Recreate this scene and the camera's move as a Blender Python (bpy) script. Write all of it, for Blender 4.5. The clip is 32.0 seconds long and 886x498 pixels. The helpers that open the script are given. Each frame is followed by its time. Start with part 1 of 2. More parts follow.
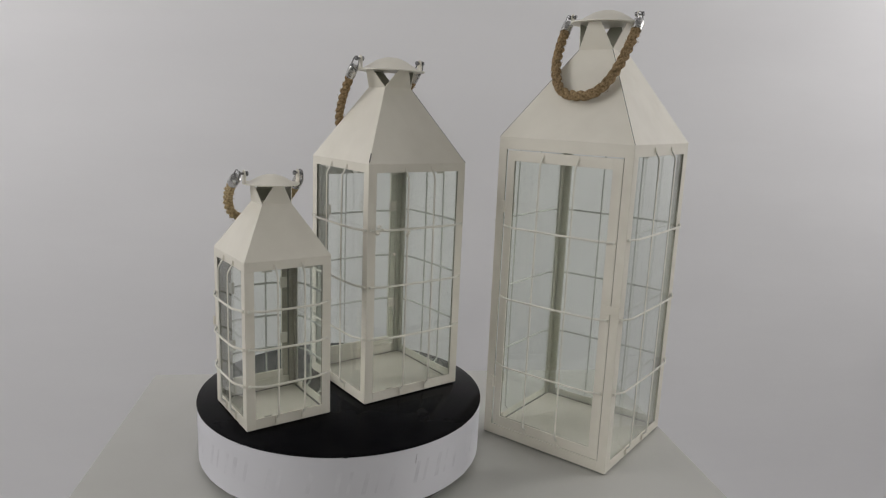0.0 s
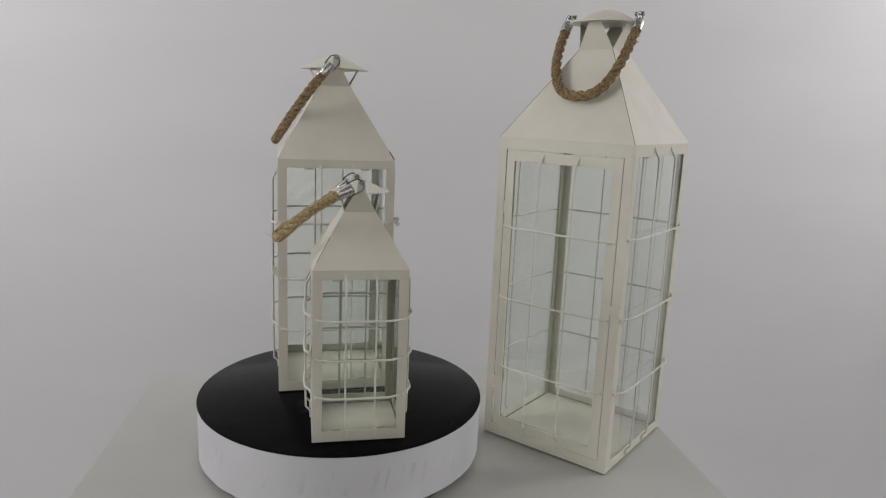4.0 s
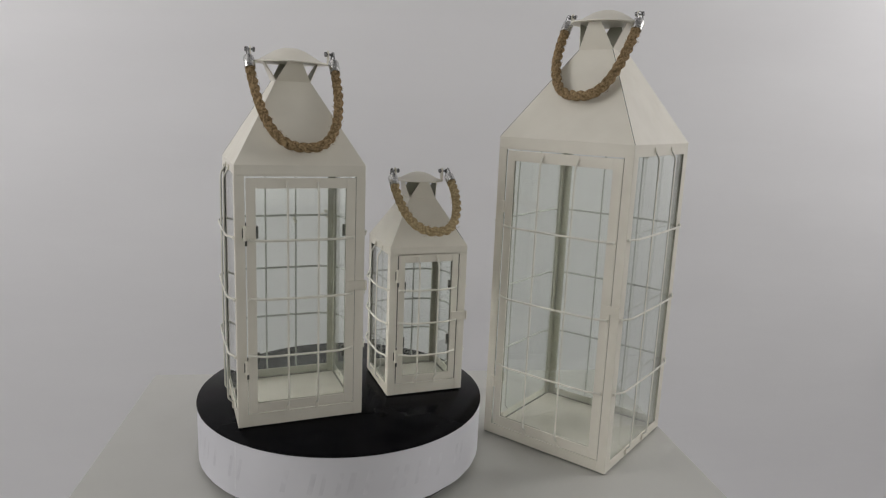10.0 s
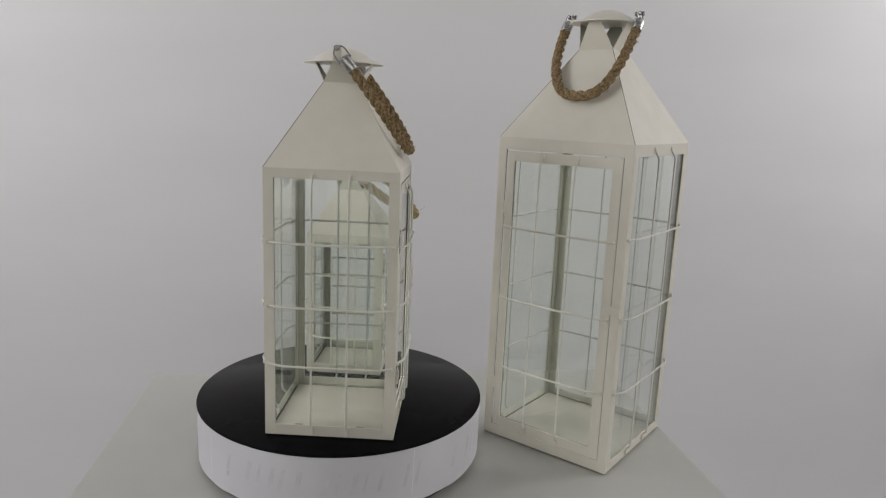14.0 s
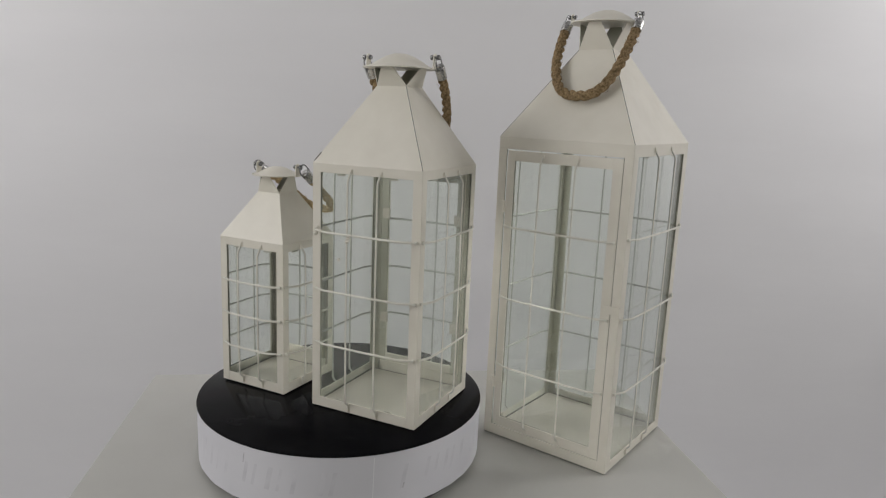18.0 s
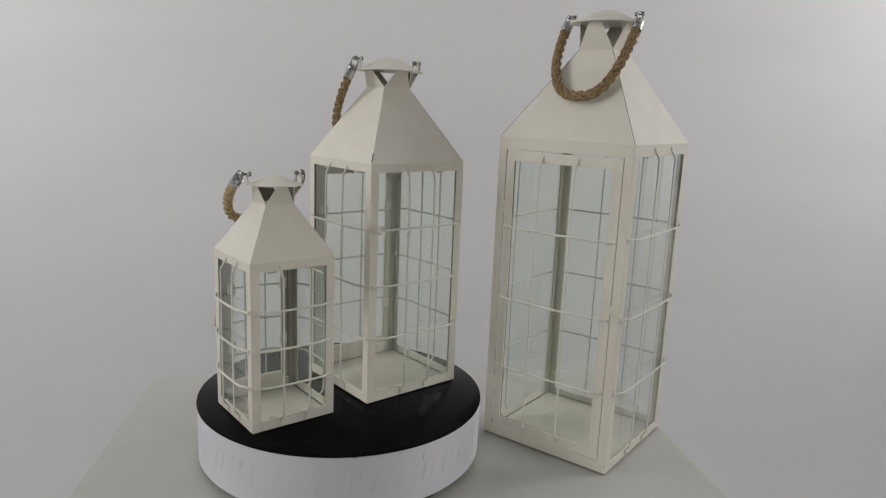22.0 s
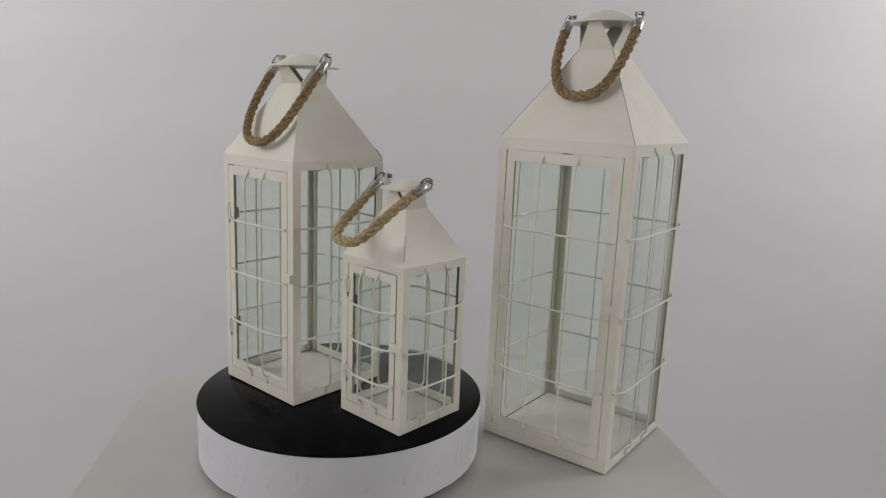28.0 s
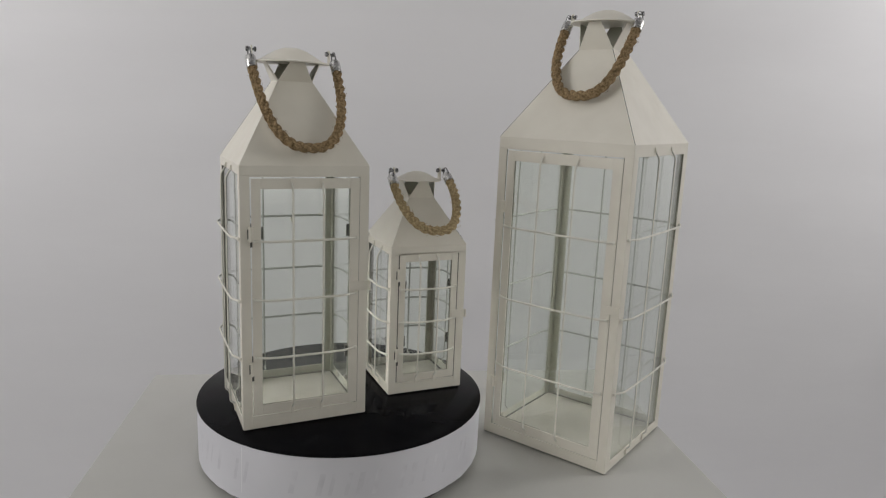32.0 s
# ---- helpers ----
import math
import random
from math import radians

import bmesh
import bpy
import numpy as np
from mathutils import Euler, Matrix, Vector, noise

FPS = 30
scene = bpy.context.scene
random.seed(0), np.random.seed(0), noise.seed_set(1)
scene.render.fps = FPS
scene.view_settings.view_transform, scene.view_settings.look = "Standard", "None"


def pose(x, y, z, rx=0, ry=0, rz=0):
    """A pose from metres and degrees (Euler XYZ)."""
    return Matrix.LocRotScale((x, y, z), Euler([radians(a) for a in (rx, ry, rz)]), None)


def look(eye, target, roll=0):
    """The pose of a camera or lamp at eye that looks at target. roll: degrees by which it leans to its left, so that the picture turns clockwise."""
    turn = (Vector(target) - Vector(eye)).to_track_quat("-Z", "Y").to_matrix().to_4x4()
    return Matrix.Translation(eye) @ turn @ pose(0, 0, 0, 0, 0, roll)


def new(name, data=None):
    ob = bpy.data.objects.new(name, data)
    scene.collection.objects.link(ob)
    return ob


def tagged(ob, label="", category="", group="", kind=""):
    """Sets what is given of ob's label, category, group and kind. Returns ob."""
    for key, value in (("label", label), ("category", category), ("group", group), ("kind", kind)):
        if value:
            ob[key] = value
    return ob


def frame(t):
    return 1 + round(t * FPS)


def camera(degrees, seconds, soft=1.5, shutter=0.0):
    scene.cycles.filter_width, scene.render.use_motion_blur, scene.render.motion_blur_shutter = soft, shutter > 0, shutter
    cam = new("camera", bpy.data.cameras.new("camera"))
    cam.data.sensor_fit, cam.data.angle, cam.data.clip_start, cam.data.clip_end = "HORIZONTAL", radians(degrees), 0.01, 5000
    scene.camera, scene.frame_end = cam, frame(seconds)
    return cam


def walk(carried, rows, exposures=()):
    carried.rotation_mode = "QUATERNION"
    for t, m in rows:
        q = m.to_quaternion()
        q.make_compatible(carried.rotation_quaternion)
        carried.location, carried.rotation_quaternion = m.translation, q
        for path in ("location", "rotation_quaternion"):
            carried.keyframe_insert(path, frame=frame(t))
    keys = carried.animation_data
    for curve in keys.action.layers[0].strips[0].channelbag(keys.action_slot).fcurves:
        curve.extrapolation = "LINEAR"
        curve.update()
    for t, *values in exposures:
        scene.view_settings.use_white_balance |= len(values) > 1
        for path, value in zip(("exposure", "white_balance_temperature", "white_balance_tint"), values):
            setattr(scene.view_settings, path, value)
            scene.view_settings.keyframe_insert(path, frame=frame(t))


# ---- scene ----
# The turntable's axis stands at x = y = 0; the table top is 0.75 m above the floor.
TABLE_Z = 0.75
FOOT = 0.0022                     # rubber feet under each lantern
TOP_Z = TABLE_Z + FOOT + 0.0865   # underside of the lanterns on the platter
PLATTER_Z = TOP_Z - FOOT
SPIN = 16.505                     # degrees a second, counter-clockwise from above

cam = camera(65.63, 32.0, soft=1.2)
EYE = Vector((0.0, -0.9496, TOP_Z + 0.4005))
AIM = EYE + Vector((0.14219, 0.96986, -0.19788))
walk(cam, [(0.0, look(EYE, AIM, 2.369)), (32.0, look(EYE, AIM, 2.369))], exposures=[(0.0, 0.0, 6500, 10), (32.0, 0.0, 6500, 10)])


# ---- light: a white studio room with unseen area lamps added above, beside and in front ----
def soft_lamp(name, eye, target, sx, sy, watts, colour):
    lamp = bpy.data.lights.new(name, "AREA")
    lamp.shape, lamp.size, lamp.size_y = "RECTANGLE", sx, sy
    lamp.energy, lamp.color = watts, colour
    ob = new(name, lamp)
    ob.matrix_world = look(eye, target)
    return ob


world = bpy.data.worlds.new("world")
world.use_nodes = True
world.node_tree.nodes["Background"].inputs[0].default_value = (0.9, 0.92, 1.0, 1)
world.node_tree.nodes["Background"].inputs[1].default_value = 0.05
scene.world = world
# Side lamps follow the shading of the faces; ceiling and front ones are fill.
soft_lamp("left_top_fill", (-1.0, 0.1, 2.66), (-0.85, 0.2, 0), 0.9, 1.2, 2.0, (1.0, 0.98, 0.97))
soft_lamp("right_top_fill", (1.6, 0.1, 2.66), (1.4, 0.2, 0), 0.9, 1.2, 1.3, (1.0, 0.98, 0.97))
soft_lamp("left_lamp", (-1.65, -0.3, 1.87), (-0.25, 0.5, 1.42), 0.8, 0.9, 13.7, (1.0, 0.98, 0.975))
soft_lamp("right_lamp", (2.35, -0.05, 1.9), (0.8, 0.4, 1.8), 0.8, 0.9, 16.4, (1.0, 0.98, 0.975))
soft_lamp("front_fill", (0.0, -2.7, 1.35), (0.0, 0.3, 1.1), 4.0, 1.3, 10.1, (1.0, 0.985, 0.925))


# ---- materials ----
def nodes_of(name):
    mat = bpy.data.materials.new(name)
    mat.use_nodes = True
    nt = mat.node_tree
    return mat, nt, nt.nodes["Principled BSDF"]


def noise_ramp(nt, scale, lo, hi, detail=4, a=0.3, b=0.7, stretch=None):
    """A noise in object space, spread between two colours."""
    tc = nt.nodes.new("ShaderNodeTexCoord")
    src = tc.outputs["Object"]
    if stretch:
        mp = nt.nodes.new("ShaderNodeMapping")
        mp.inputs["Scale"].default_value = stretch
        nt.links.new(src, mp.inputs[0])
        src = mp.outputs[0]
    nz = nt.nodes.new("ShaderNodeTexNoise")
    nz.inputs["Scale"].default_value, nz.inputs["Detail"].default_value = scale, detail
    nt.links.new(src, nz.inputs["Vector"])
    rp = nt.nodes.new("ShaderNodeValToRGB")
    rp.color_ramp.elements[0].position, rp.color_ramp.elements[1].position = a, b
    rp.color_ramp.elements[0].color, rp.color_ramp.elements[1].color = (*lo, 1), (*hi, 1)
    nt.links.new(nz.outputs["Fac"], rp.inputs[0])
    return nz, rp


def bump(nt, bsdf, source, strength, distance):
    bp = nt.nodes.new("ShaderNodeBump")
    bp.inputs["Strength"].default_value, bp.inputs["Distance"].default_value = strength, distance
    nt.links.new(source, bp.inputs["Height"])
    nt.links.new(bp.outputs[0], bsdf.inputs["Normal"])


def simple(name, lo, hi, rough, scale=40, metal=0.0, spec=0.5, fine=600, relief=0.15, depth=0.0004, stretch=None, rough_var=0.08):
    mat, nt, b = nodes_of(name)
    _, rp = noise_ramp(nt, scale, lo, hi, stretch=stretch)
    nt.links.new(rp.outputs[0], b.inputs["Base Color"])
    r0, r1 = max(rough - rough_var, 0.02), min(rough + rough_var, 1)
    _, rr = noise_ramp(nt, scale * 2.3, (r0,) * 3, (r1,) * 3)
    nt.links.new(rr.outputs[0], b.inputs["Roughness"])
    b.inputs["Metallic"].default_value = metal
    b.inputs["Specular IOR Level"].default_value = spec
    if relief:
        nz, _ = noise_ramp(nt, fine, (0, 0, 0), (1, 1, 1), stretch=stretch)
        bump(nt, b, nz.outputs["Fac"], relief, depth)
    return mat


PAINT = simple("cream_white_enamel", (0.735, 0.702, 0.612), (0.785, 0.752, 0.662), 0.42, scale=25, relief=0.12, fine=350)
WIRE = simple("cream_paint_on_wire", (0.66, 0.645, 0.57), (0.79, 0.775, 0.695), 0.40, scale=60, relief=0.15, fine=500)
# Darker grey that puts the shade of the wires' inner sides into colour.
WIRE_SHADE = simple("shaded_wire_grey", (0.37, 0.375, 0.35), (0.47, 0.47, 0.44), 0.5, scale=90, relief=0.1)
CHROME = simple("bright_nickel", (0.50, 0.495, 0.485), (0.57, 0.565, 0.55), 0.26, scale=120, metal=1.0, relief=0.0, rough_var=0.05)
# Near-black tone, mainly for shade in gaps under panes, doors and hinges.
DARK_FILL = simple("dark_grey_fill", (0.07, 0.07, 0.06), (0.11, 0.11, 0.095), 0.6, relief=0.1)
STEEL = simple("dark_steel", (0.16, 0.16, 0.165), (0.30, 0.30, 0.30), 0.28, scale=200, metal=1.0, relief=0.05)
ROPE = simple("jute", (0.15, 0.10, 0.05), (0.51, 0.375, 0.215), 0.9, scale=330, spec=0.15, relief=0.9, fine=1500, depth=0.0008)
ROPE_LIGHT = simple("pale_jute", (0.31, 0.23, 0.12), (0.68, 0.545, 0.33), 0.9, scale=330, spec=0.15, relief=0.9, fine=1500, depth=0.0008)
BLACK = simple("black_acrylic", (0.004, 0.004, 0.005), (0.007, 0.007, 0.008), 0.16, scale=30, spec=0.042, relief=0.02, fine=80, rough_var=0.03)
# Darker copy of the enamel, for the shade on floor and inner faces.
TRAY = simple("shaded_beige_enamel", (0.47, 0.45, 0.385), (0.56, 0.535, 0.465), 0.32, scale=18, relief=0.12, fine=350, rough_var=0.015)
# Dull tone of the inner channels; also the shade inside the vent flaps.
CHANNEL = simple("dull_olive_grey", (0.33, 0.33, 0.265), (0.405, 0.40, 0.33), 0.5, scale=60, metal=0.0, relief=0.1)
DARK_CHANNEL = simple("dark_olive_brown", (0.20, 0.19, 0.145), (0.27, 0.255, 0.20), 0.5, scale=60, relief=0.1)
RUBBER = simple("black_rubber", (0.01, 0.01, 0.01), (0.02, 0.02, 0.02), 0.7, relief=0.1)
WRAP = simple("white_paper_wrap", (0.655, 0.653, 0.695), (0.715, 0.713, 0.755), 0.7, scale=9, relief=0.25, fine=60, depth=0.001)
CREASE = simple("sharp_white_paper_fold", (0.80, 0.80, 0.83), (0.84, 0.84, 0.87), 0.7, scale=20, relief=0.1)
FADED = simple("faded_print", (0.60, 0.597, 0.638), (0.71, 0.708, 0.75), 0.75, scale=45, relief=0.1)
SCUFF = simple("grey_scuff", (0.36, 0.35, 0.38), (0.60, 0.59, 0.62), 0.8, scale=200, relief=0.1)
TABLE = simple("pale_grey_laminate", (0.498, 0.495, 0.463), (0.528, 0.525, 0.493), 0.5, scale=6, relief=0.05, fine=300)
BACKDROP = simple("white_paper_backdrop", (0.755, 0.75, 0.765), (0.80, 0.795, 0.81), 0.9, scale=1.6, spec=0.1, relief=0.35, fine=1.4, depth=0.03, stretch=(0.7, 1.0, 2.2))
FLOORING = simple("grey_floor", (0.24, 0.24, 0.235), (0.30, 0.30, 0.29), 0.6, scale=3, relief=0.05, fine=100)
CEILING = simple("grey_ceiling_paint", (0.42, 0.42, 0.42), (0.46, 0.46, 0.46), 0.85, scale=2, relief=0.08, fine=250)
WALL = simple("white_wall_paint", (0.74, 0.74, 0.73), (0.78, 0.78, 0.77), 0.85, scale=2, relief=0.08, fine=250)

GLASS, _nt, _b = nodes_of("clear_float_glass")
_b.inputs["Base Color"].default_value = (0.974, 0.997, 0.968, 1)
_b.inputs["Roughness"].default_value = 0.0
_b.inputs["IOR"].default_value = 1.40
_b.inputs["Transmission Weight"].default_value = 1.0
# a thin uneven pale film, in place of the veil of reflections on the glass
_film, _mix = _nt.nodes.new("ShaderNodeBsdfDiffuse"), _nt.nodes.new("ShaderNodeMixShader")
_film.inputs["Color"].default_value = (0.79, 0.845, 0.815, 1)
_, _rp = noise_ramp(_nt, 14, (0.005,) * 3, (0.018,) * 3)
_nt.links.new(_rp.outputs[0], _mix.inputs[0])
_nt.links.new(_b.outputs[0], _mix.inputs[1])
_nt.links.new(_film.outputs[0], _mix.inputs[2])
_nt.links.new(_mix.outputs[0], next(n for n in _nt.nodes if n.type == "OUTPUT_MATERIAL").inputs["Surface"])


# ---- mesh helpers ----
def part(name, bm, material, parent=None, label="", smooth=False):
    """Links a bmesh as one mesh object, under a thing or a part."""
    bmesh.ops.recalc_face_normals(bm, faces=bm.faces)
    if all(e.is_manifold for e in bm.edges) and bm.calc_volume(signed=True) < 0:
        bmesh.ops.reverse_faces(bm, faces=bm.faces)
    me = bpy.data.meshes.new(name)
    bm.to_mesh(me)
    bm.free()
    me.materials.append(material)
    if smooth:
        for f in me.polygons:
            f.use_smooth = True
        me.set_sharp_from_angle(angle=radians(40))
    ob = new(name, me)
    ob.parent = parent
    if label:
        tagged(ob, label)
    return ob


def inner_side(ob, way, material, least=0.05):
    """Gives the faces that look against `way` a second, darker material, mostly as shade for inner sides."""
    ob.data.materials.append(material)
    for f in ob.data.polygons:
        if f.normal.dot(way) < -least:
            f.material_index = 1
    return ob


def thing(name, label, category, group=""):
    return tagged(new(name), label, category, group)


def box(bm, x0, x1, y0, y1, z0, z1, bevel=0.0, m=None):
    vs = bmesh.ops.create_cube(bm, size=1.0)["verts"]
    for v in vs:
        v.co = Vector((x0 + (v.co.x + 0.5) * (x1 - x0), y0 + (v.co.y + 0.5) * (y1 - y0), z0 + (v.co.z + 0.5) * (z1 - z0)))
    if bevel:
        es = list({e for v in vs for e in v.link_edges})
        vs = list({v for f in bmesh.ops.bevel(bm, geom=es, offset=bevel, segments=2, profile=0.5, affect="EDGES")["faces"] for v in f.verts} | {v for v in vs if v.is_valid})
    if m:
        for v in vs:
            v.co = m @ v.co
    return bm


def cube(*a, **k):
    return box(bmesh.new(), *a, **k)


def tube(bm, pts, r, sides=8, close=True, radii=None):
    """A round bar along a line of points."""
    pts = [Vector(p) for p in pts]
    n = len(pts)
    tan = [(pts[min(i + 1, n - 1)] - pts[max(i - 1, 0)]).normalized() for i in range(n)]
    side = tan[0].orthogonal().normalized()
    rings = []
    for i in range(n):
        side = (side - tan[i] * side.dot(tan[i])).normalized()
        other = tan[i].cross(side)
        rr = radii[i] if radii else r
        rings.append([bm.verts.new(pts[i] + (side * math.cos(a) + other * math.sin(a)) * rr) for a in (2 * math.pi * k / sides for k in range(sides))])
    for p, q in zip(rings, rings[1:]):
        for k in range(sides):
            bm.faces.new((p[k], p[(k + 1) % sides], q[(k + 1) % sides], q[k]))
    if close:
        bm.faces.new(rings[0][::-1])
        bm.faces.new(rings[-1])
    return bm


def lathe(bm, profile, sides=64, m=None):
    """Turns (radius, z) pairs round the z axis; a radius of 0 closes the end."""
    rings = []
    for r, z in profile:
        if r == 0:
            rings.append([bm.verts.new((0, 0, z))])
        else:
            rings.append([bm.verts.new((r * math.cos(a), r * math.sin(a), z)) for a in (2 * math.pi * k / sides for k in range(sides))])
    for p, q in zip(rings, rings[1:]):
        for k in range(sides):
            j = (k + 1) % sides
            if len(p) == 1:
                bm.faces.new((p[0], q[k], q[j]))
            elif len(q) == 1:
                bm.faces.new((p[k], p[j], q[0]))
            else:
                bm.faces.new((p[k], p[j], q[j], q[k]))
    if m:
        for ring in rings:
            for v in ring:
                v.co = m @ v.co
    return bm


def prism(bm, outline, thick, m=None):
    """A sheet: an outline in the xz plane, its thickness along +y."""
    a = [bm.verts.new((x, 0, z)) for x, z in outline]
    b = [bm.verts.new((x, thick, z)) for x, z in outline]
    bm.faces.new(a)
    bm.faces.new(b[::-1])
    n = len(a)
    for i in range(n):
        bm.faces.new((a[i], b[i], b[(i + 1) % n], a[(i + 1) % n]))
    if m:
        for v in a + b:
            v.co = m @ v.co
    return bm


def turn(k):
    return Matrix.Rotation(k * math.pi / 2, 4, "Z")


# ---- room ----
def room():
    part("floor", cube(-2.6, 2.6, -2.8, 1.7, -0.1, 0.0), FLOORING)
    tagged(bpy.data.objects["floor"], "grey studio floor", "floor", kind="structure")
    for name, b in (("wall_north", (-2.6, 2.6, 1.7, 1.8, -0.1, 2.7)), ("wall_south", (-2.6, 2.6, -2.9, -2.8, -0.1, 2.7)),
                    ("wall_west", (-2.7, -2.6, -2.9, 1.8, -0.1, 2.7)), ("wall_east", (2.6, 2.7, -2.9, 1.8, -0.1, 2.7))):
        tagged(part(name, cube(*b), WALL), "plain white painted studio wall", "wall", kind="structure")
    tagged(part("ceiling", cube(-2.7, 2.7, -2.9, 1.8, 2.7, 2.8), CEILING), "plain grey ceiling", "ceiling", kind="structure")
    # paper sweep: floor part, curve and upright part, one sheet 4 mm thick
    bm = bmesh.new()
    prof = [(0.35, 0.006), (0.6, 0.006)]
    curve = 0.10
    for i in range(13):
        a = radians(90 * i / 12)
        prof.append((0.7 + curve * math.sin(a), 0.006 + curve * (1 - math.cos(a))))
    prof += [(0.7 + curve, 1.0), (0.7 + curve, 2.62)]
    xs = (-2.5, 2.5)
    rows = []
    for d in (0, 0.004):
        rows.append([[bm.verts.new((x, y + (d if z > 0.1 else 0), z - (d if z <= 0.1 else 0))) for y, z in prof] for x in xs])
    for a, b in rows:
        for i in range(len(prof) - 1):
            bm.faces.new((a[i], b[i], b[i + 1], a[i + 1]))
    for e in (0, 1):
        for i in range(len(prof) - 1):
            bm.faces.new((rows[0][e][i], rows[1][e][i], rows[1][e][i + 1], rows[0][e][i + 1]))
    tagged(part("backdrop", bm, BACKDROP, smooth=True), "seamless white paper backdrop behind the table", "backdrop", kind="structure")


def table():
    t = thing("display_table", "pale grey laminate display table under the lanterns", "table")
    t.location = (0.087, -0.08, 0)
    part("tabletop", cube(-0.422, 0.422, -0.36, 0.36, TABLE_Z - 0.03, TABLE_Z, bevel=0.002), TABLE, t)
    for sx in (-1, 1):
        for sy in (-1, 1):
            part("leg", cube(sx * 0.39 - 0.02, sx * 0.39 + 0.02, sy * 0.325 - 0.02, sy * 0.325 + 0.02, 0, TABLE_Z - 0.03, bevel=0.002), TABLE, t)


# ---- turntable ----
def arc_bar(bm, a0, a1, z0, z1, r, lean=0.0):
    """A thin curved patch on the band, between two angles in degrees; its top leans sideways."""
    n = max(2, int(abs(a1 - a0) / 1.5) + 1)
    grid = [[bm.verts.new((r * math.cos(radians(a + s)), r * math.sin(radians(a + s)), z)) for z, s in ((z0, 0), (z1, lean))]
            for a in (a0 + (a1 - a0) * i / n for i in range(n + 1))]
    for i in range(n):
        bm.faces.new((grid[i][0], grid[i + 1][0], grid[i + 1][1], grid[i][1]))
    return bm


def turntable():
    t = thing("turntable", "motorised turntable, glossy black top with a white paper band", "turntable")
    t.location = (0, 0, TABLE_Z)
    part("base", lathe(bmesh.new(), [(0, 0), (0.189, 0), (0.1905, 0.001), (0.1905, 0.0105), (0.189, 0.0118), (0, 0.0085)], 96), RUBBER, t, "low black base")
    h = PLATTER_Z - TABLE_Z
    p = part("platter", lathe(bmesh.new(), [(0, 0.0119 - h), (0.1955, 0.0119 - h), (0.1955, -0.0022), (0.2005, -0.0020), (0.2008, -0.0012), (0.2005, -0.0003), (0.200, 0), (0, 0)], 160), BLACK, t,
             "glossy black acrylic platter", smooth=True)
    p.location = (0, 0, h)
    # paper band with a slightly uneven upper and lower edge
    bm = bmesh.new()
    n, rings = 240, []
    for i in range(n):
        a = 2 * math.pi * i / n
        dz = 0.0007 * noise.noise((math.cos(a) * 9, math.sin(a) * 9, 0)) + 0.0006 * noise.noise((math.cos(a) * 40, math.sin(a) * 40, 3))
        dr = 0.00002 * noise.noise((math.cos(a) * 6, math.sin(a) * 6, 7))
        notch = max(0.0, noise.noise((math.cos(a) * 25, math.sin(a) * 25, 11)) - 0.38)
        zt, zb = -0.0021 + 0.6 * dz - 0.0002 - 0.004 * notch, 0.0106 - h + 1.5 * dz
        rings.append([bm.verts.new((r * math.cos(a), r * math.sin(a), z)) for r, z in
                      ((0.1965, zt), (0.2000 + dr, zt), (0.2000 + 1.6 * dr, (zt + zb) / 2), (0.1998 + dr, zb), (0.197, zb))])
    for i in range(n):
        p0, p1 = rings[i], rings[(i + 1) % n]
        for k in range(4):
            bm.faces.new((p0[k], p1[k], p1[k + 1], p0[k + 1]))
    part("band", bm, WRAP, p, "white paper band with faded, illegible print", smooth=True)
    # faded print: plain slanted bars, in four repeats round the band
    rnd = random.Random(4)
    for start in (-128, -38, 54, 136):
        for k in range(8):
            a = start + k * 9.6 - 90
            z0, z1 = -0.052 + rnd.uniform(0, 0.002), -0.021 - rnd.uniform(0, 0.002)
            bm = arc_bar(bmesh.new(), a, a + rnd.uniform(1.4, 2.0), z0, z1, 0.20016, 1.8)
            if k % 3:
                arc_bar(bm, a + rnd.uniform(3.6, 4.6), a + rnd.uniform(5.2, 6.0), z0, z1, 0.20016, 1.8)
            part("faded_mark", bm, FADED, p)
    # two folds in the paper
    for a in (213.0, 132.0):
        part("paper_fold", arc_bar(bmesh.new(), a, a + 0.3, -0.066, -0.006, 0.20014, 0.4), CREASE, p, "thin white fold in the paper")
    # two scuffs on the paper
    for a, z0, z1 in ((85.0, -0.024, -0.012), (143.0, -0.052, -0.045)):
        part("scuff", arc_bar(bmesh.new(), a, a + 0.45, z0, z1, 0.2002, 0.5), SCUFF, p)
    return t, p


# ---- lanterns ----
def wire_line(u0, u1, stand, ramp, end_ramp=0.0, steps=5):
    """Positions along and outward of a wire whose ends lie on the frame and whose middle stands off it."""
    out, last = [], end_ramp or ramp
    for i in range(steps + 1):
        s = i / steps
        out.append((u0 + ramp * s, stand * (3 * s * s - 2 * s ** 3)))
    for i in range(1, 7):
        s = i / 7
        out.append((u0 + ramp + (u1 - u0 - ramp - last) * s, stand * (1 + 0.10 * math.sin(math.pi * s))))
    for i in range(steps + 1):
        s = 1 - i / steps
        out.append((u1 - last * s, stand * (3 * s * s - 2 * s ** 3)))
    return out


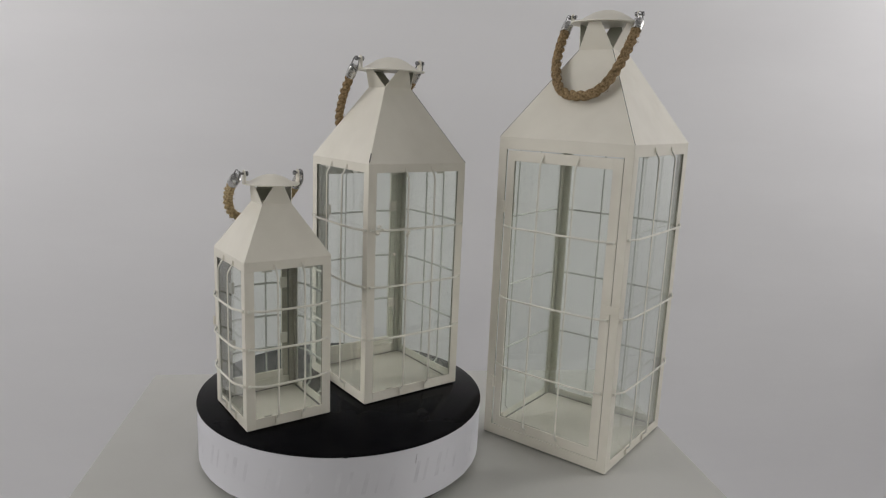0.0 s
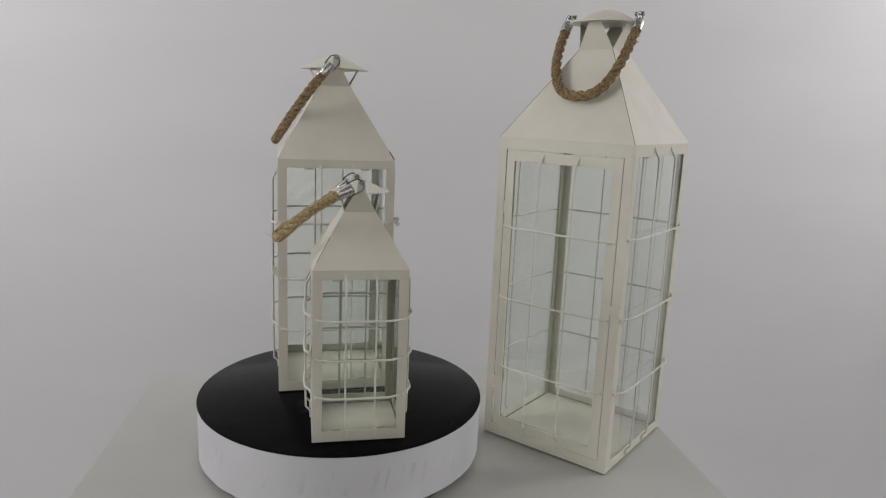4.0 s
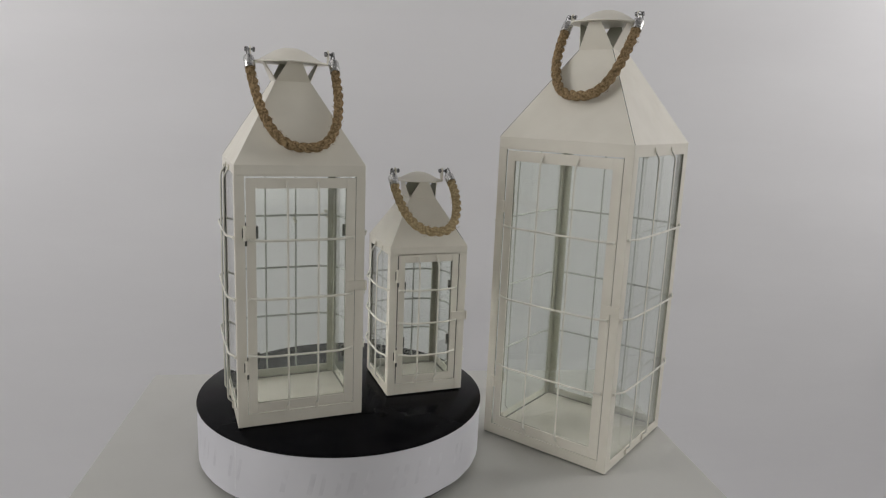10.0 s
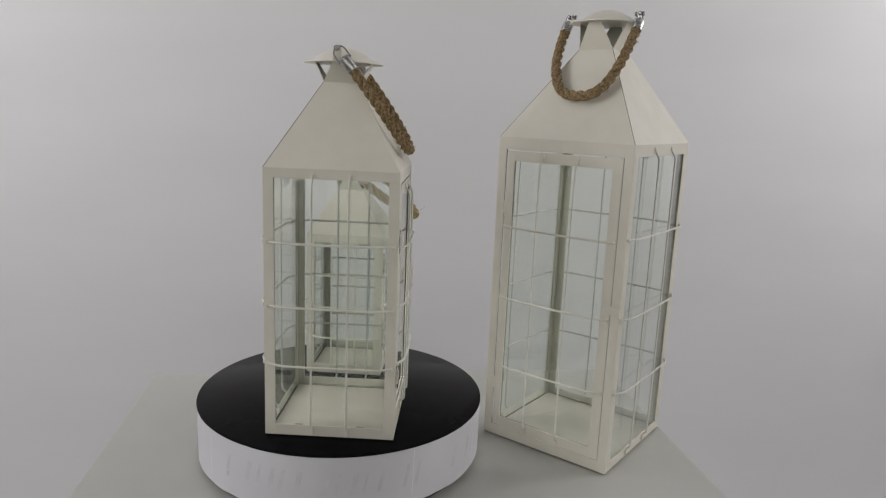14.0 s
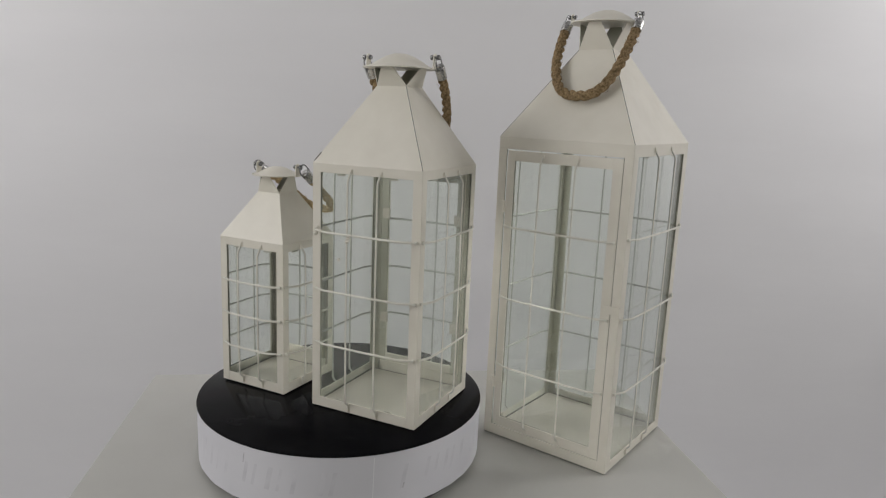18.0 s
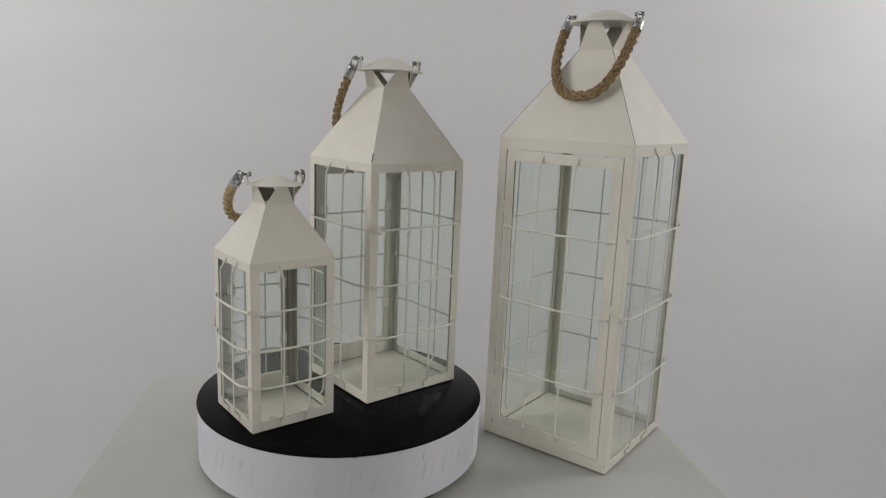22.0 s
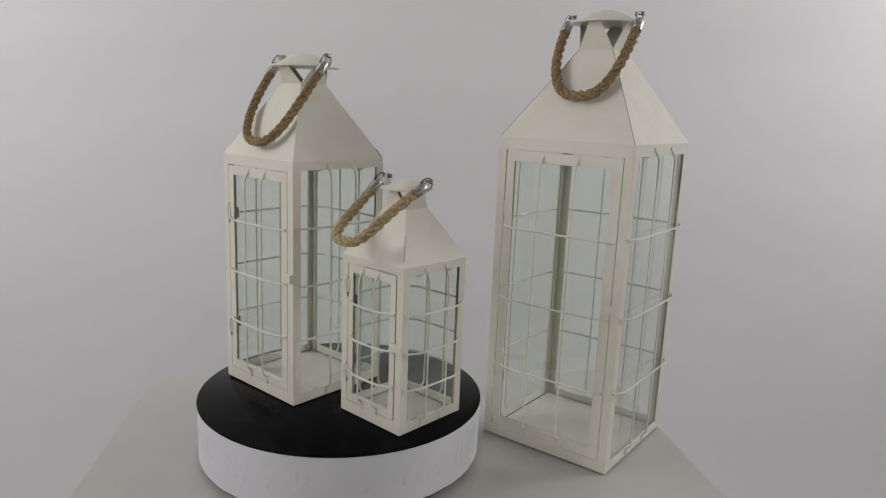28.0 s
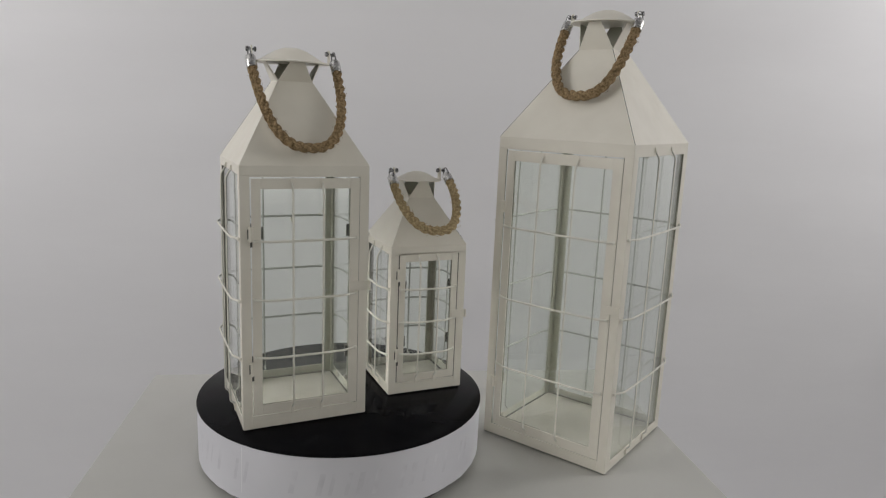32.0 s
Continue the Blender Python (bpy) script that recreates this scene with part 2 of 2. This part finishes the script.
def rope_path(z, tip, half, dx, bow, skew, n=2.7, count=200):
    tipx, tipy, tipz = tip
    fall = Vector((0, tipy, tipz - z))
    length = fall.length
    fall.normalize()
    out = Vector((0, fall.z, -fall.y))
    raw = []
    for i in range(401):
        a = math.pi * i / 400
        c, s = math.cos(a), math.sin(a)
        x = -math.copysign(abs(c) ** (2 / n), c) * half
        d = abs(s) ** (2 / n)
        raw.append(Vector((x + dx * (1 - d) + tipx * d, 0, z)) + fall * (d * length) + out * ((bow + skew * x / half) * math.sin(math.pi * d ** 1.2)))
    dist = [0.0]
    for p, q in zip(raw, raw[1:]):
        dist.append(dist[-1] + (q - p).length)
    pts, j = [], 0
    for i in range(count):
        want = dist[-1] * i / (count - 1)
        while j < 399 and dist[j + 1] < want:
            j += 1
        f = (want - dist[j]) / max(dist[j + 1] - dist[j], 1e-9)
        pts.append(raw[j].lerp(raw[j + 1], min(max(f, 0), 1)))
    return pts, dist[-1]


def rope_mesh(pts, length, r, rnd, stray):
    """Three strands of seven yarns laid round one another, with stray fibres."""
    n = len(pts)
    tan = [(pts[min(i + 1, n - 1)] - pts[max(i - 1, 0)]).normalized() for i in range(n)]
    side = tan[0].orthogonal().normalized()
    frames = []
    for i in range(n):
        side = (side - tan[i] * side.dot(tan[i])).normalized()
        frames.append((side.copy(), tan[i].cross(side)))
    bm = bmesh.new()
    for k in range(3):
        axis = []
        for i in range(n):
            a = 2 * math.pi * (k / 3 + length * i / (n - 1) / (r * 5.4))
            s, o = frames[i]
            axis.append(pts[i] + (s * math.cos(a) + o * math.sin(a)) * r * 0.47)
        tube(bm, axis, r * 0.44, sides=6)
        for j in range(7):
            line, radii, size = [], [], rnd.uniform(0.165, 0.20)
            for i in range(n):
                a = 2 * math.pi * (j / 7 - length * i / (n - 1) / (r * 11))
                s, o = frames[i]
                line.append(axis[i] + (s * math.cos(a) + o * math.sin(a)) * r * 0.36)
                radii.append(r * (size + 0.02 * math.sin(i * 0.9 + 2 * j + k)))
            tube(bm, line, r, sides=5, radii=radii)
    for _ in range(110):
        i = rnd.randrange(4, n - 4)
        s, o = frames[i]
        a = rnd.uniform(0, 2 * math.pi)
        d = s * math.cos(a) + o * math.sin(a)
        p0 = pts[i] + d * r * 0.9
        p1 = p0 + (d * rnd.uniform(0.1, 0.35) + tan[i] * rnd.uniform(-0.6, 0.6)) * r
        p2 = p1 + (d * rnd.uniform(-0.1, 0.25) + tan[i] * rnd.uniform(-0.6, 0.6)) * r
        tube(bm, [p0, p1, p2], 0.00016, sides=3, close=False)
    if not stray:
        return bm
    i = n // 2 + 12
    p0 = pts[i]
    side = tan[i].cross(Vector((0, 0, 1))).normalized()
    tube(bm, [p0, p0 + side * (r * 1.4) + Vector((0, 0, 0.001)), p0 + side * (r * 2.2) + Vector((0, 0, 0.003)), p0 + side * (r * 2.8) + Vector((0, 0, 0.006))], 0.0002, sides=3, close=False)
    return bm


def side_wires(owner, k, w, us, v0, v1, vs, u0, u1, r, stand=0.0044):
    """Two upright and three level wires on the face that turn(k) brings to the front."""
    m = turn(k)
    y = -w / 2
    away = m.to_3x3() @ Vector((0, -1, 0))
    for u in us:
        pts = [m @ Vector((u, y - 0.0012 - d, v)) for v, d in wire_line(v0, v1, stand * 1.3, 0.0075, 0.0135)]
        inner_side(part("upright_wire", tube(bmesh.new(), pts, r * 0.85), WIRE, owner, smooth=True), away, WIRE_SHADE)
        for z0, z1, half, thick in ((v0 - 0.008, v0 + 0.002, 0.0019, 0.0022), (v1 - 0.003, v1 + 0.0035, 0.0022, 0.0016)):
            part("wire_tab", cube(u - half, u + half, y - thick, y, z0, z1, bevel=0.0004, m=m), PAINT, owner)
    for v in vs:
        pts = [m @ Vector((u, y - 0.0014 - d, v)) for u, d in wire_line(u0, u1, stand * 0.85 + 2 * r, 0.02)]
        inner_side(part("level_wire", tube(bmesh.new(), pts, r), WIRE, owner, smooth=True), away, WIRE_SHADE)
        for u in (u0, u1):
            bead = lathe(bmesh.new(), [(0, -0.0024), (0.0017, -0.0018), (0.0023, 0), (0.0016, 0.0019), (0, 0.0025)], 9, m @ Matrix.Translation((u, y - 0.0012, v)))
            part("weld_bead", bead, WIRE, owner, smooth=True)


def lantern(name, label, w, h, neck, zn, zc, zt, flap, lean, cap_dx, cap_r, ear, ze, tip, sag, rope_r, rope_mat, door, wires, post, seed):
    """A square lantern of sheet metal with its door on the -y side. door: gap u, gap v0, v1, frame width, latch v, hinge v's.
    wires: side u, level v's, door u's, door level v's."""
    rnd = random.Random(seed)
    L = thing(name, label, "lantern", "set of white lanterns")
    hw, th = w / 2, 0.0012
    rail, top_rail = 0.0135, 0.0115 if w < 0.18 else 0.016
    gu, gv0, gv1, fw, latch_v, hinge_vs = door
    su, svs, dus, dvs = wires
    wr = 0.0015
    # feet, floor tray
    for sx in (-1, 1):
        for sy in (-1, 1):
            part("foot", lathe(bmesh.new(), [(0, -FOOT), (0.004, -FOOT), (0.0045, 0), (0, 0)], 12, Matrix.Translation((sx * (hw - 0.012), sy * (hw - 0.012), 0))), RUBBER, L)
    # Added dark sheet: shade in the pane slot and under the rails.
    part("shade_sheet", cube(-hw + th, hw - th, -hw + th, hw - th, -0.0013, 0.0009), DARK_FILL, L, "added dark sheet for the shade under panes and base")
    part("floor_plate", cube(-hw + 0.0049, hw - 0.0049, -hw + 0.0049, hw - 0.0049, 0.0009, 0.0017, bevel=0.0003), TRAY, L, "floor plate, its beige darkened for the shade inside")
    for k in range(4):
        m = turn(k)
        front = k == 0
        away = m.to_3x3() @ Vector((0, -1, 0))
        # corner post: an angle bar at the left end of each face
        bm = bmesh.new()
        a, t = -hw, th
        bx = -gu if k == 0 else -hw + post
        by = -gu if k == 1 else -hw + post
        prof = [(a, a), (bx, a), (bx, a + t), (a + t, a + t), (a + t, by), (a, by)]
        lo = [bm.verts.new(m @ Vector((x, y, 0))) for x, y in prof]
        hi = [bm.verts.new(m @ Vector((x, y, h - top_rail))) for x, y in prof]
        bm.faces.new(lo)
        bm.faces.new(hi)
        for i in range(6):
            bm.faces.new((lo[i], lo[(i + 1) % 6], hi[(i + 1) % 6], hi[i]))
        bmesh.ops.bevel(bm, geom=[e for e in bm.edges if abs((e.verts[0].co - e.verts[1].co).z) > 0.1], offset=0.0003, segments=1, affect="EDGES")
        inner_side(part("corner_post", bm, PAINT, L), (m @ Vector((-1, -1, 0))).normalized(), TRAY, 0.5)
        # dull-toned channel strips inside the corner, at the edges of two panes
        a2, b2 = -hw + 0.0039, -hw + (0.0105 if k == 2 and w > 0.18 else post - 0.0003)
        bx2 = -hw + post * 0.6 if front and w > 0.18 else b2
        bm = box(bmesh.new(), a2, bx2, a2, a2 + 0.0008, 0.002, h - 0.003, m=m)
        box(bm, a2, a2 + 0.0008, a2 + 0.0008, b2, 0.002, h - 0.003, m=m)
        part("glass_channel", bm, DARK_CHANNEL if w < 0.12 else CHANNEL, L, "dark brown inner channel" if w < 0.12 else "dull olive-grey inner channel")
        # rails
        rb = gv0 - 0.0012 if front else rail
        rt = gv1 + 0.0018 if front else h - top_rail
        e = gu if front else hw - post
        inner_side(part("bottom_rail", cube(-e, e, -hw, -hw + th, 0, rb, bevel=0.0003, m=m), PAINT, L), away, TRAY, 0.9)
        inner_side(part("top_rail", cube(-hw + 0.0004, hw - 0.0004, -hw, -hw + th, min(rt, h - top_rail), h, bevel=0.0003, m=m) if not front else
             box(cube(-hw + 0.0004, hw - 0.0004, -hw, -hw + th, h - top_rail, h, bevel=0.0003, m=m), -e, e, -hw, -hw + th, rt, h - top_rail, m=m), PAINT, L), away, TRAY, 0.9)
        if not front:
            pane = part("glass_pane", cube(-hw + post * 0.35, hw - post * 0.35, -hw + 0.0018, -hw + 0.0036, 0.003, h - 0.004, m=m), GLASS, L, "clear glass pane")
            pane.visible_shadow = False
            # bent tabs that hold the pane
            for u in (-0.24 * w, 0.24 * w):
                if w < 0.18 or u * (k - 1.5) > 0:
                    part("glass_clip", cube(u - 0.005, u + 0.005, -hw + 0.0039, -hw + 0.0046, rail - 0.006, rail + 0.0006, m=m), TRAY, L)
                part("glass_clip", cube(u - 0.006, u + 0.006, -hw + 0.0039, -hw + 0.0046, h - top_rail - 0.003, h - top_rail + 0.004, m=m), TRAY, L)
            side_wires(L, k, w, (-su, su), 0.0105, h - 0.008, svs, -hw + 0.0048, hw - 0.0048, wr)
        # roof sheet and the flap above it
        run, rise = hw - neck, zn - h
        slope = math.hypot(run, rise)
        tilt = m @ Matrix.Translation((0, -hw, h)) @ Matrix.Rotation(-math.atan2(run, rise), 4, "X")
        part("roof_panel", prism(bmesh.new(), [(-hw, 0), (hw, 0), (neck, slope), (-neck, slope)], 0.001, tilt), PAINT, L)
        # The flap's inner face is duller, for the shade under the cap.
        inner_side(part("vent_flap", prism(bmesh.new(), [(-neck, 0), (neck, 0), (flap, math.hypot(zc - zn, lean)), (-flap, math.hypot(zc - zn, lean))], 0.001,
              m @ Matrix.Translation((0, -neck, zn)) @ Matrix.Rotation(math.atan2(lean, zc - zn), 4, "X")), PAINT, L), away, CHANNEL, 0.6)
        # folded seam along the hip
        hip = [m @ Vector((-hw + 0.0002, -hw + 0.0002, h)), m @ Vector((-neck + 0.0002, -neck + 0.0002, zn))]
        if k == 2 and 0.12 < w < 0.18:
            part("open_seam", tube(bmesh.new(), [hip[0].lerp(hip[1], 0.02), hip[0].lerp(hip[1], 0.13)], 0.0008, 6), DARK_FILL, L, "short open slit in the roof seam")
        gap = k == 3 and 0.12 < w < 0.18 or k < 2 and w > 0.18
        if k == 1 and w < 0.12:
            part("open_seam", tube(bmesh.new(), [hip[0].lerp(hip[1], 0.12), hip[0].lerp(hip[1], 0.55)], 0.0003, 6), DARK_FILL, L, "open slit in the roof seam")
        if gap:
            part("seam", tube(bmesh.new(), hip, 0.0004, 6), DARK_FILL, L, "open dark roof seam")
    # cap
    d = zt - zc
    prof = [(0, d), (0.2 * cap_r, 0.95 * d), (0.4 * cap_r, 0.78 * d), (0.6 * cap_r, 0.50 * d), (0.8 * cap_r, 0.20 * d), (0.94 * cap_r, 0.06 * d), (cap_r, 0.0015), (cap_r, 0.0), (0.9 * cap_r, 0.0002), (0, 0.001)]
    part("cap", lathe(bmesh.new(), prof, 56, Matrix.Translation((cap_dx + (0.004 if w > 0.18 else 0), 0.001, zc))), PAINT, L, smooth=True)
    # ears, bolts and shackles
    pts, length = rope_path(ze, tip, ear + (0.0055 if w < 0.12 else 0.003), cap_dx, *sag)
    for sx in (-1, 1):
        out = [(0.0046 * math.cos(a), ze - zc + 0.0046 * math.sin(a)) for a in (math.pi * i / 10 for i in range(11))]
        e = part("ear", prism(bmesh.new(), [(-0.0052, 0.0), (0.0052, 0.0)] + out, 0.0012, Matrix.Translation((cap_dx + sx * (ear - 0.001), 0, zc)) @ Matrix.Rotation(math.pi / 2, 4, "Z")), PAINT, L)
        bm = bmesh.new()
        along = Matrix.Translation((cap_dx + sx * ear, 0, ze)) @ Matrix.Rotation(math.pi / 2, 4, "Y")
        lathe(bm, [(0, -0.0064), (0.0026, -0.0064), (0.0032, -0.0056), (0.0032, -0.0036), (0.0014, -0.0034), (0.0014, 0.0034), (0.0032, 0.0036), (0.0032, 0.0056), (0.0028, 0.0062), (0, 0.0062)], 10, along)
        part("bolt", bm, STEEL, L, "dark metal bolt", smooth=True)
        end = pts if sx < 0 else pts[::-1]
        step = length / (len(end) - 1)
        start = 0.012
        i0, i1 = max(1, round(start / step)), round((start + 0.018) / step)
        top, way = end[i0], (end[i1] - end[i0]).normalized()
        # shackle: a wire bow over the bolt whose legs straddle the sleeve
        fr = rope_r * 1.06
        nrm = way.cross(Vector((1, 0, 0))).normalized()
        bow_r = fr + 0.0008
        mid = top - way * max(0.0125 - bow_r, 0.003)
        legs = [top + way * 0.005 - nrm * bow_r] + [mid - nrm * bow_r * math.cos(a) - way * bow_r * math.sin(a) for a in (math.pi * i / 12 for i in range(13))] + [top + way * 0.005 + nrm * bow_r]
        part("shackle", tube(bmesh.new(), legs, 0.0009, 7), STEEL, L, "bent metal shackle", smooth=True)
        q = way.to_track_quat("Z", "Y").to_matrix().to_4x4()
        sleeve = lathe(bmesh.new(), [(0, 0.0), (0.6 * fr, 0.0), (0.92 * fr, 0.0012), (fr, 0.003), (fr, 0.0182), (fr * 0.97, 0.0187), (fr * 0.8, 0.0187), (0, 0.016)], 24, Matrix.Translation(top) @ q)
        part("ferrule", sleeve, CHROME, L, "polished metal ferrule", smooth=True)
    skip = round(0.027 / (length / (len(pts) - 1)))
    body = pts[skip:len(pts) - skip]
    part("rope_handle", rope_mesh(body, length * (len(body) - 1) / (len(pts) - 1), rope_r, rnd, rope_mat is ROPE_LIGHT), rope_mat, L, "twisted brown jute rope handle", smooth=True)
    # door: frame bars, pane, wires, hinges, latch
    yf = -hw - 0.0004
    D = part("door", cube(-gu + (0.0031 if w > 0.18 else 0.0014), -gu + fw, yf, yf + 0.0016, gv0, gv1, bevel=0.0003), PAINT, L, "closed glazed door with a wire grille")
    part("stile", cube(gu - fw, gu - (0.0014 if w < 0.12 else 0.0006), yf, yf + 0.0016, gv0, gv1, bevel=0.0003), PAINT, D)
    part("door_rail", cube(-gu + fw, gu - fw, yf, yf + 0.0016, gv0, gv0 + fw, bevel=0.0003), PAINT, D)
    part("door_rail", cube(-gu + fw, gu - fw, yf, yf + 0.0016, gv1 - fw, gv1, bevel=0.0003), PAINT, D)
    # Dark strips added behind the door gaps, for the shade seen in them.
    part("gap_shade", cube(gu - 0.0045, gu + 0.0022, yf + 0.0019, yf + 0.0028, gv0, gv1), DARK_FILL, L, "added dark strip for the shade in the door gap")
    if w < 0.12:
        part("gap_shade", cube(-gu - 0.002, gu - 0.0046, yf + 0.0019, yf + 0.0028, gv1 - 0.003, gv1 + 0.003), DARK_FILL, L, "added dark strip for the shade in the door gap")
        part("gap_shade", cube(-gu - 0.002, -gu + 0.004, yf + 0.0019, yf + 0.0028, gv0, gv1 - 0.0032), DARK_FILL, L, "added dark strip for the shade in the door gap")
    pane = part("door_pane", cube(-gu + fw * 0.4, gu - fw * 0.4, yf + 0.0024, yf + 0.0042, gv0 + fw * 0.4, gv1 - fw * 0.4), GLASS, D, "clear glass pane")
    pane.visible_shadow = False
    # Added backing strips that give the door frame a duller inner side.
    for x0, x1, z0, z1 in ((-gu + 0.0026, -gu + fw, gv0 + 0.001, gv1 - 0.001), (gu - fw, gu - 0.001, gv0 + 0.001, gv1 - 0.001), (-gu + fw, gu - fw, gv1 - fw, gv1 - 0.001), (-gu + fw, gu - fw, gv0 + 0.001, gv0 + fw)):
        part("door_backing", cube(x0, x1, yf + 0.0045, yf + 0.0055, z0, z1), TRAY if z1 < 0.05 else DARK_CHANNEL if w < 0.12 else CHANNEL, D, "dull backing strip behind the door frame")
    side_wires(D, 0, w, dus, gv0 + fw * 0.45, gv1 - fw * 0.4, dvs, -gu + 0.004, gu - 0.004, wr)
    for v in hinge_vs:
        hb = tube(bmesh.new(), [(-gu - 0.0005, yf - 0.0012, v - 0.009), (-gu - 0.0005, yf - 0.0012, v + 0.009)], 0.0019, 10)
        lift = (0.0 if v > h / 2 else 0.009) if w > 0.12 else (-0.018 if v > h / 2 else 0.018)
        reach = 0.0035 if w < 0.18 else 0.0
        for x0 in (-gu + 0.0005 + reach, gu - fw - reach):
            inner_side(part("pane_clip", cube(x0, x0 + fw - 0.0005, yf + 0.0055, yf + 0.0078, v + lift - 0.0075, v + lift + 0.0075, bevel=0.0004), TRAY, D, "folded clip that holds the door pane"), Vector((0, 1, 0)), DARK_FILL)
        # Solid dark piece that stands for the shade in the hinge slot.
        if w < 0.18:
            part("hinge_slot_shade", cube(-gu - 0.0038, -gu - 0.0025, yf - 0.0015, yf - 0.0005, v - 0.0055, v + 0.0065), DARK_FILL, D, "dark piece for the shade in the hinge slot")
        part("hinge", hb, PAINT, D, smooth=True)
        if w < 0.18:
            # Solid dark pieces below and above the barrel, as shade in the gaps.
            part("hinge_gap_shade", cube(-gu - 0.0004, -gu + 0.0022, yf - 0.0005, yf + 0.0004, v - 0.0155, v - 0.0092), DARK_FILL, D, "dark piece for the shade in the hinge gap")
            part("hinge_gap_shade", cube(-gu + 0.0002, -gu + 0.0013, yf - 0.0004, yf + 0.0004, v + 0.0092, v + 0.013), DARK_FILL, D, "dark piece for the shade in the hinge gap")
        part("hinge_leaf", cube(-gu - 0.0055, -gu + 0.0045, yf - 0.0012, yf - 0.0004, v - 0.0085, v + 0.0085, bevel=0.0002), PAINT, D)
    part("latch", cube(gu - fw * 0.9, hw + 0.002, yf - 0.0022, yf - 0.0008, latch_v - 0.006, latch_v + 0.006, bevel=0.0004), PAINT, D, "flat metal latch tab")
    part("latch_tab", cube(hw + 0.0008, hw + 0.002, yf - (0.0065 if w > 0.12 else 0.004), yf - 0.0022, latch_v - 0.006, latch_v + 0.006, bevel=0.0003), PAINT, D)
    return L


room()
table()
table_turn, platter = turntable()
middle = lantern("lantern", "medium cream-white metal lantern with glass and wire grille", 0.1586, 0.3287, 0.0215, 0.428, 0.4505, 0.470, 0.009, 0.0125, 0.0, 0.048, 0.050, 0.465,
                 (0.005, -0.082, 0.350), (0.0025, 0.0), 0.0063, ROPE, (0.0675, 0.0175, 0.3135, 0.0125, 0.1765, (0.2476, 0.0791)),
                 (0.0215, (0.242, 0.165, 0.092), (-0.018, 0.0192), (0.239, 0.1665, 0.0935)), 0.0125, 1)
small = lantern("lantern", "small cream-white metal lantern with a pale rope handle", 0.1134, 0.214, 0.0193, 0.277, 0.3005, 0.3130, 0.0065, 0.006, 0.0, 0.035, 0.0363, 0.314,
                (-0.005, -0.0975, 0.2425), (0.002, 0.0055), 0.0065, ROPE_LIGHT, (0.0455, 0.0168, 0.203, 0.0105, 0.1126, (0.1743, 0.0578)),
                (0.0177, (0.154, 0.1055, 0.058), (-0.0155, 0.0125), (0.154, 0.1065, 0.0595)), 0.0118, 2)
large = lantern("lantern", "large cream-white metal lantern standing on the table", 0.2027, 0.4538, 0.0257, 0.5785, 0.6150, 0.6345, 0.009, 0.0100, -0.002, 0.0510, 0.0508, 0.627,
                (0.005, -0.08, 0.5134), (0.003, 0.0), 0.0072, ROPE, (0.0888, 0.0168, 0.435, 0.0145, 0.2345, (0.354, 0.085)),
                (0.031, (0.331, 0.222, 0.117), (-0.029, 0.0245), (0.3255, 0.2195, 0.115)), 0.0155, 3)
# small white blobs at and below the top level wire of the back face
for x, z, r in ((0.066, 0.2475, 0.0028), (0.069, 0.2395, 0.0034), (0.0605, 0.243, 0.0024), (0.0195, 0.2375, 0.0026), (0.0215, 0.2335, 0.0028), (0.038, 0.207, 0.0022)):
    part("white_blob", lathe(bmesh.new(), [(0, -1.0 * r), (0.75 * r, -0.6 * r), (r, 0), (0.7 * r, 0.7 * r), (0, r)], 9, Matrix.Translation((x, 0.0793 + (0.0075 if z > 0.21 else 0.0005), z))), PAINT, middle, "small white blob", smooth=True)
large.matrix_world = pose(0.3627, 0.0263, TABLE_Z + FOOT, 0, 0, -45.516)


def motions():
    """The platter turns evenly; the two lanterns on it ride round with it."""
    rows_p, rows_m, rows_s = [], [], []
    for i in range(129):
        t = i * 0.25
        r = Matrix.Rotation(radians(SPIN * (t - 9.0)), 4, "Z")
        rows_p.append((t, Matrix.Translation((0, 0, PLATTER_Z - TABLE_Z)) @ r))
        rows_m.append((t, r @ pose(-0.0761, -0.0078, TOP_Z, 0, 0, -2.404)))
        rows_s.append((t, r @ pose(0.1103, 0.0025, TOP_Z, 0, 0, -3.832)))
    walk(platter, rows_p)
    walk(middle, rows_m)
    walk(small, rows_s)


motions()
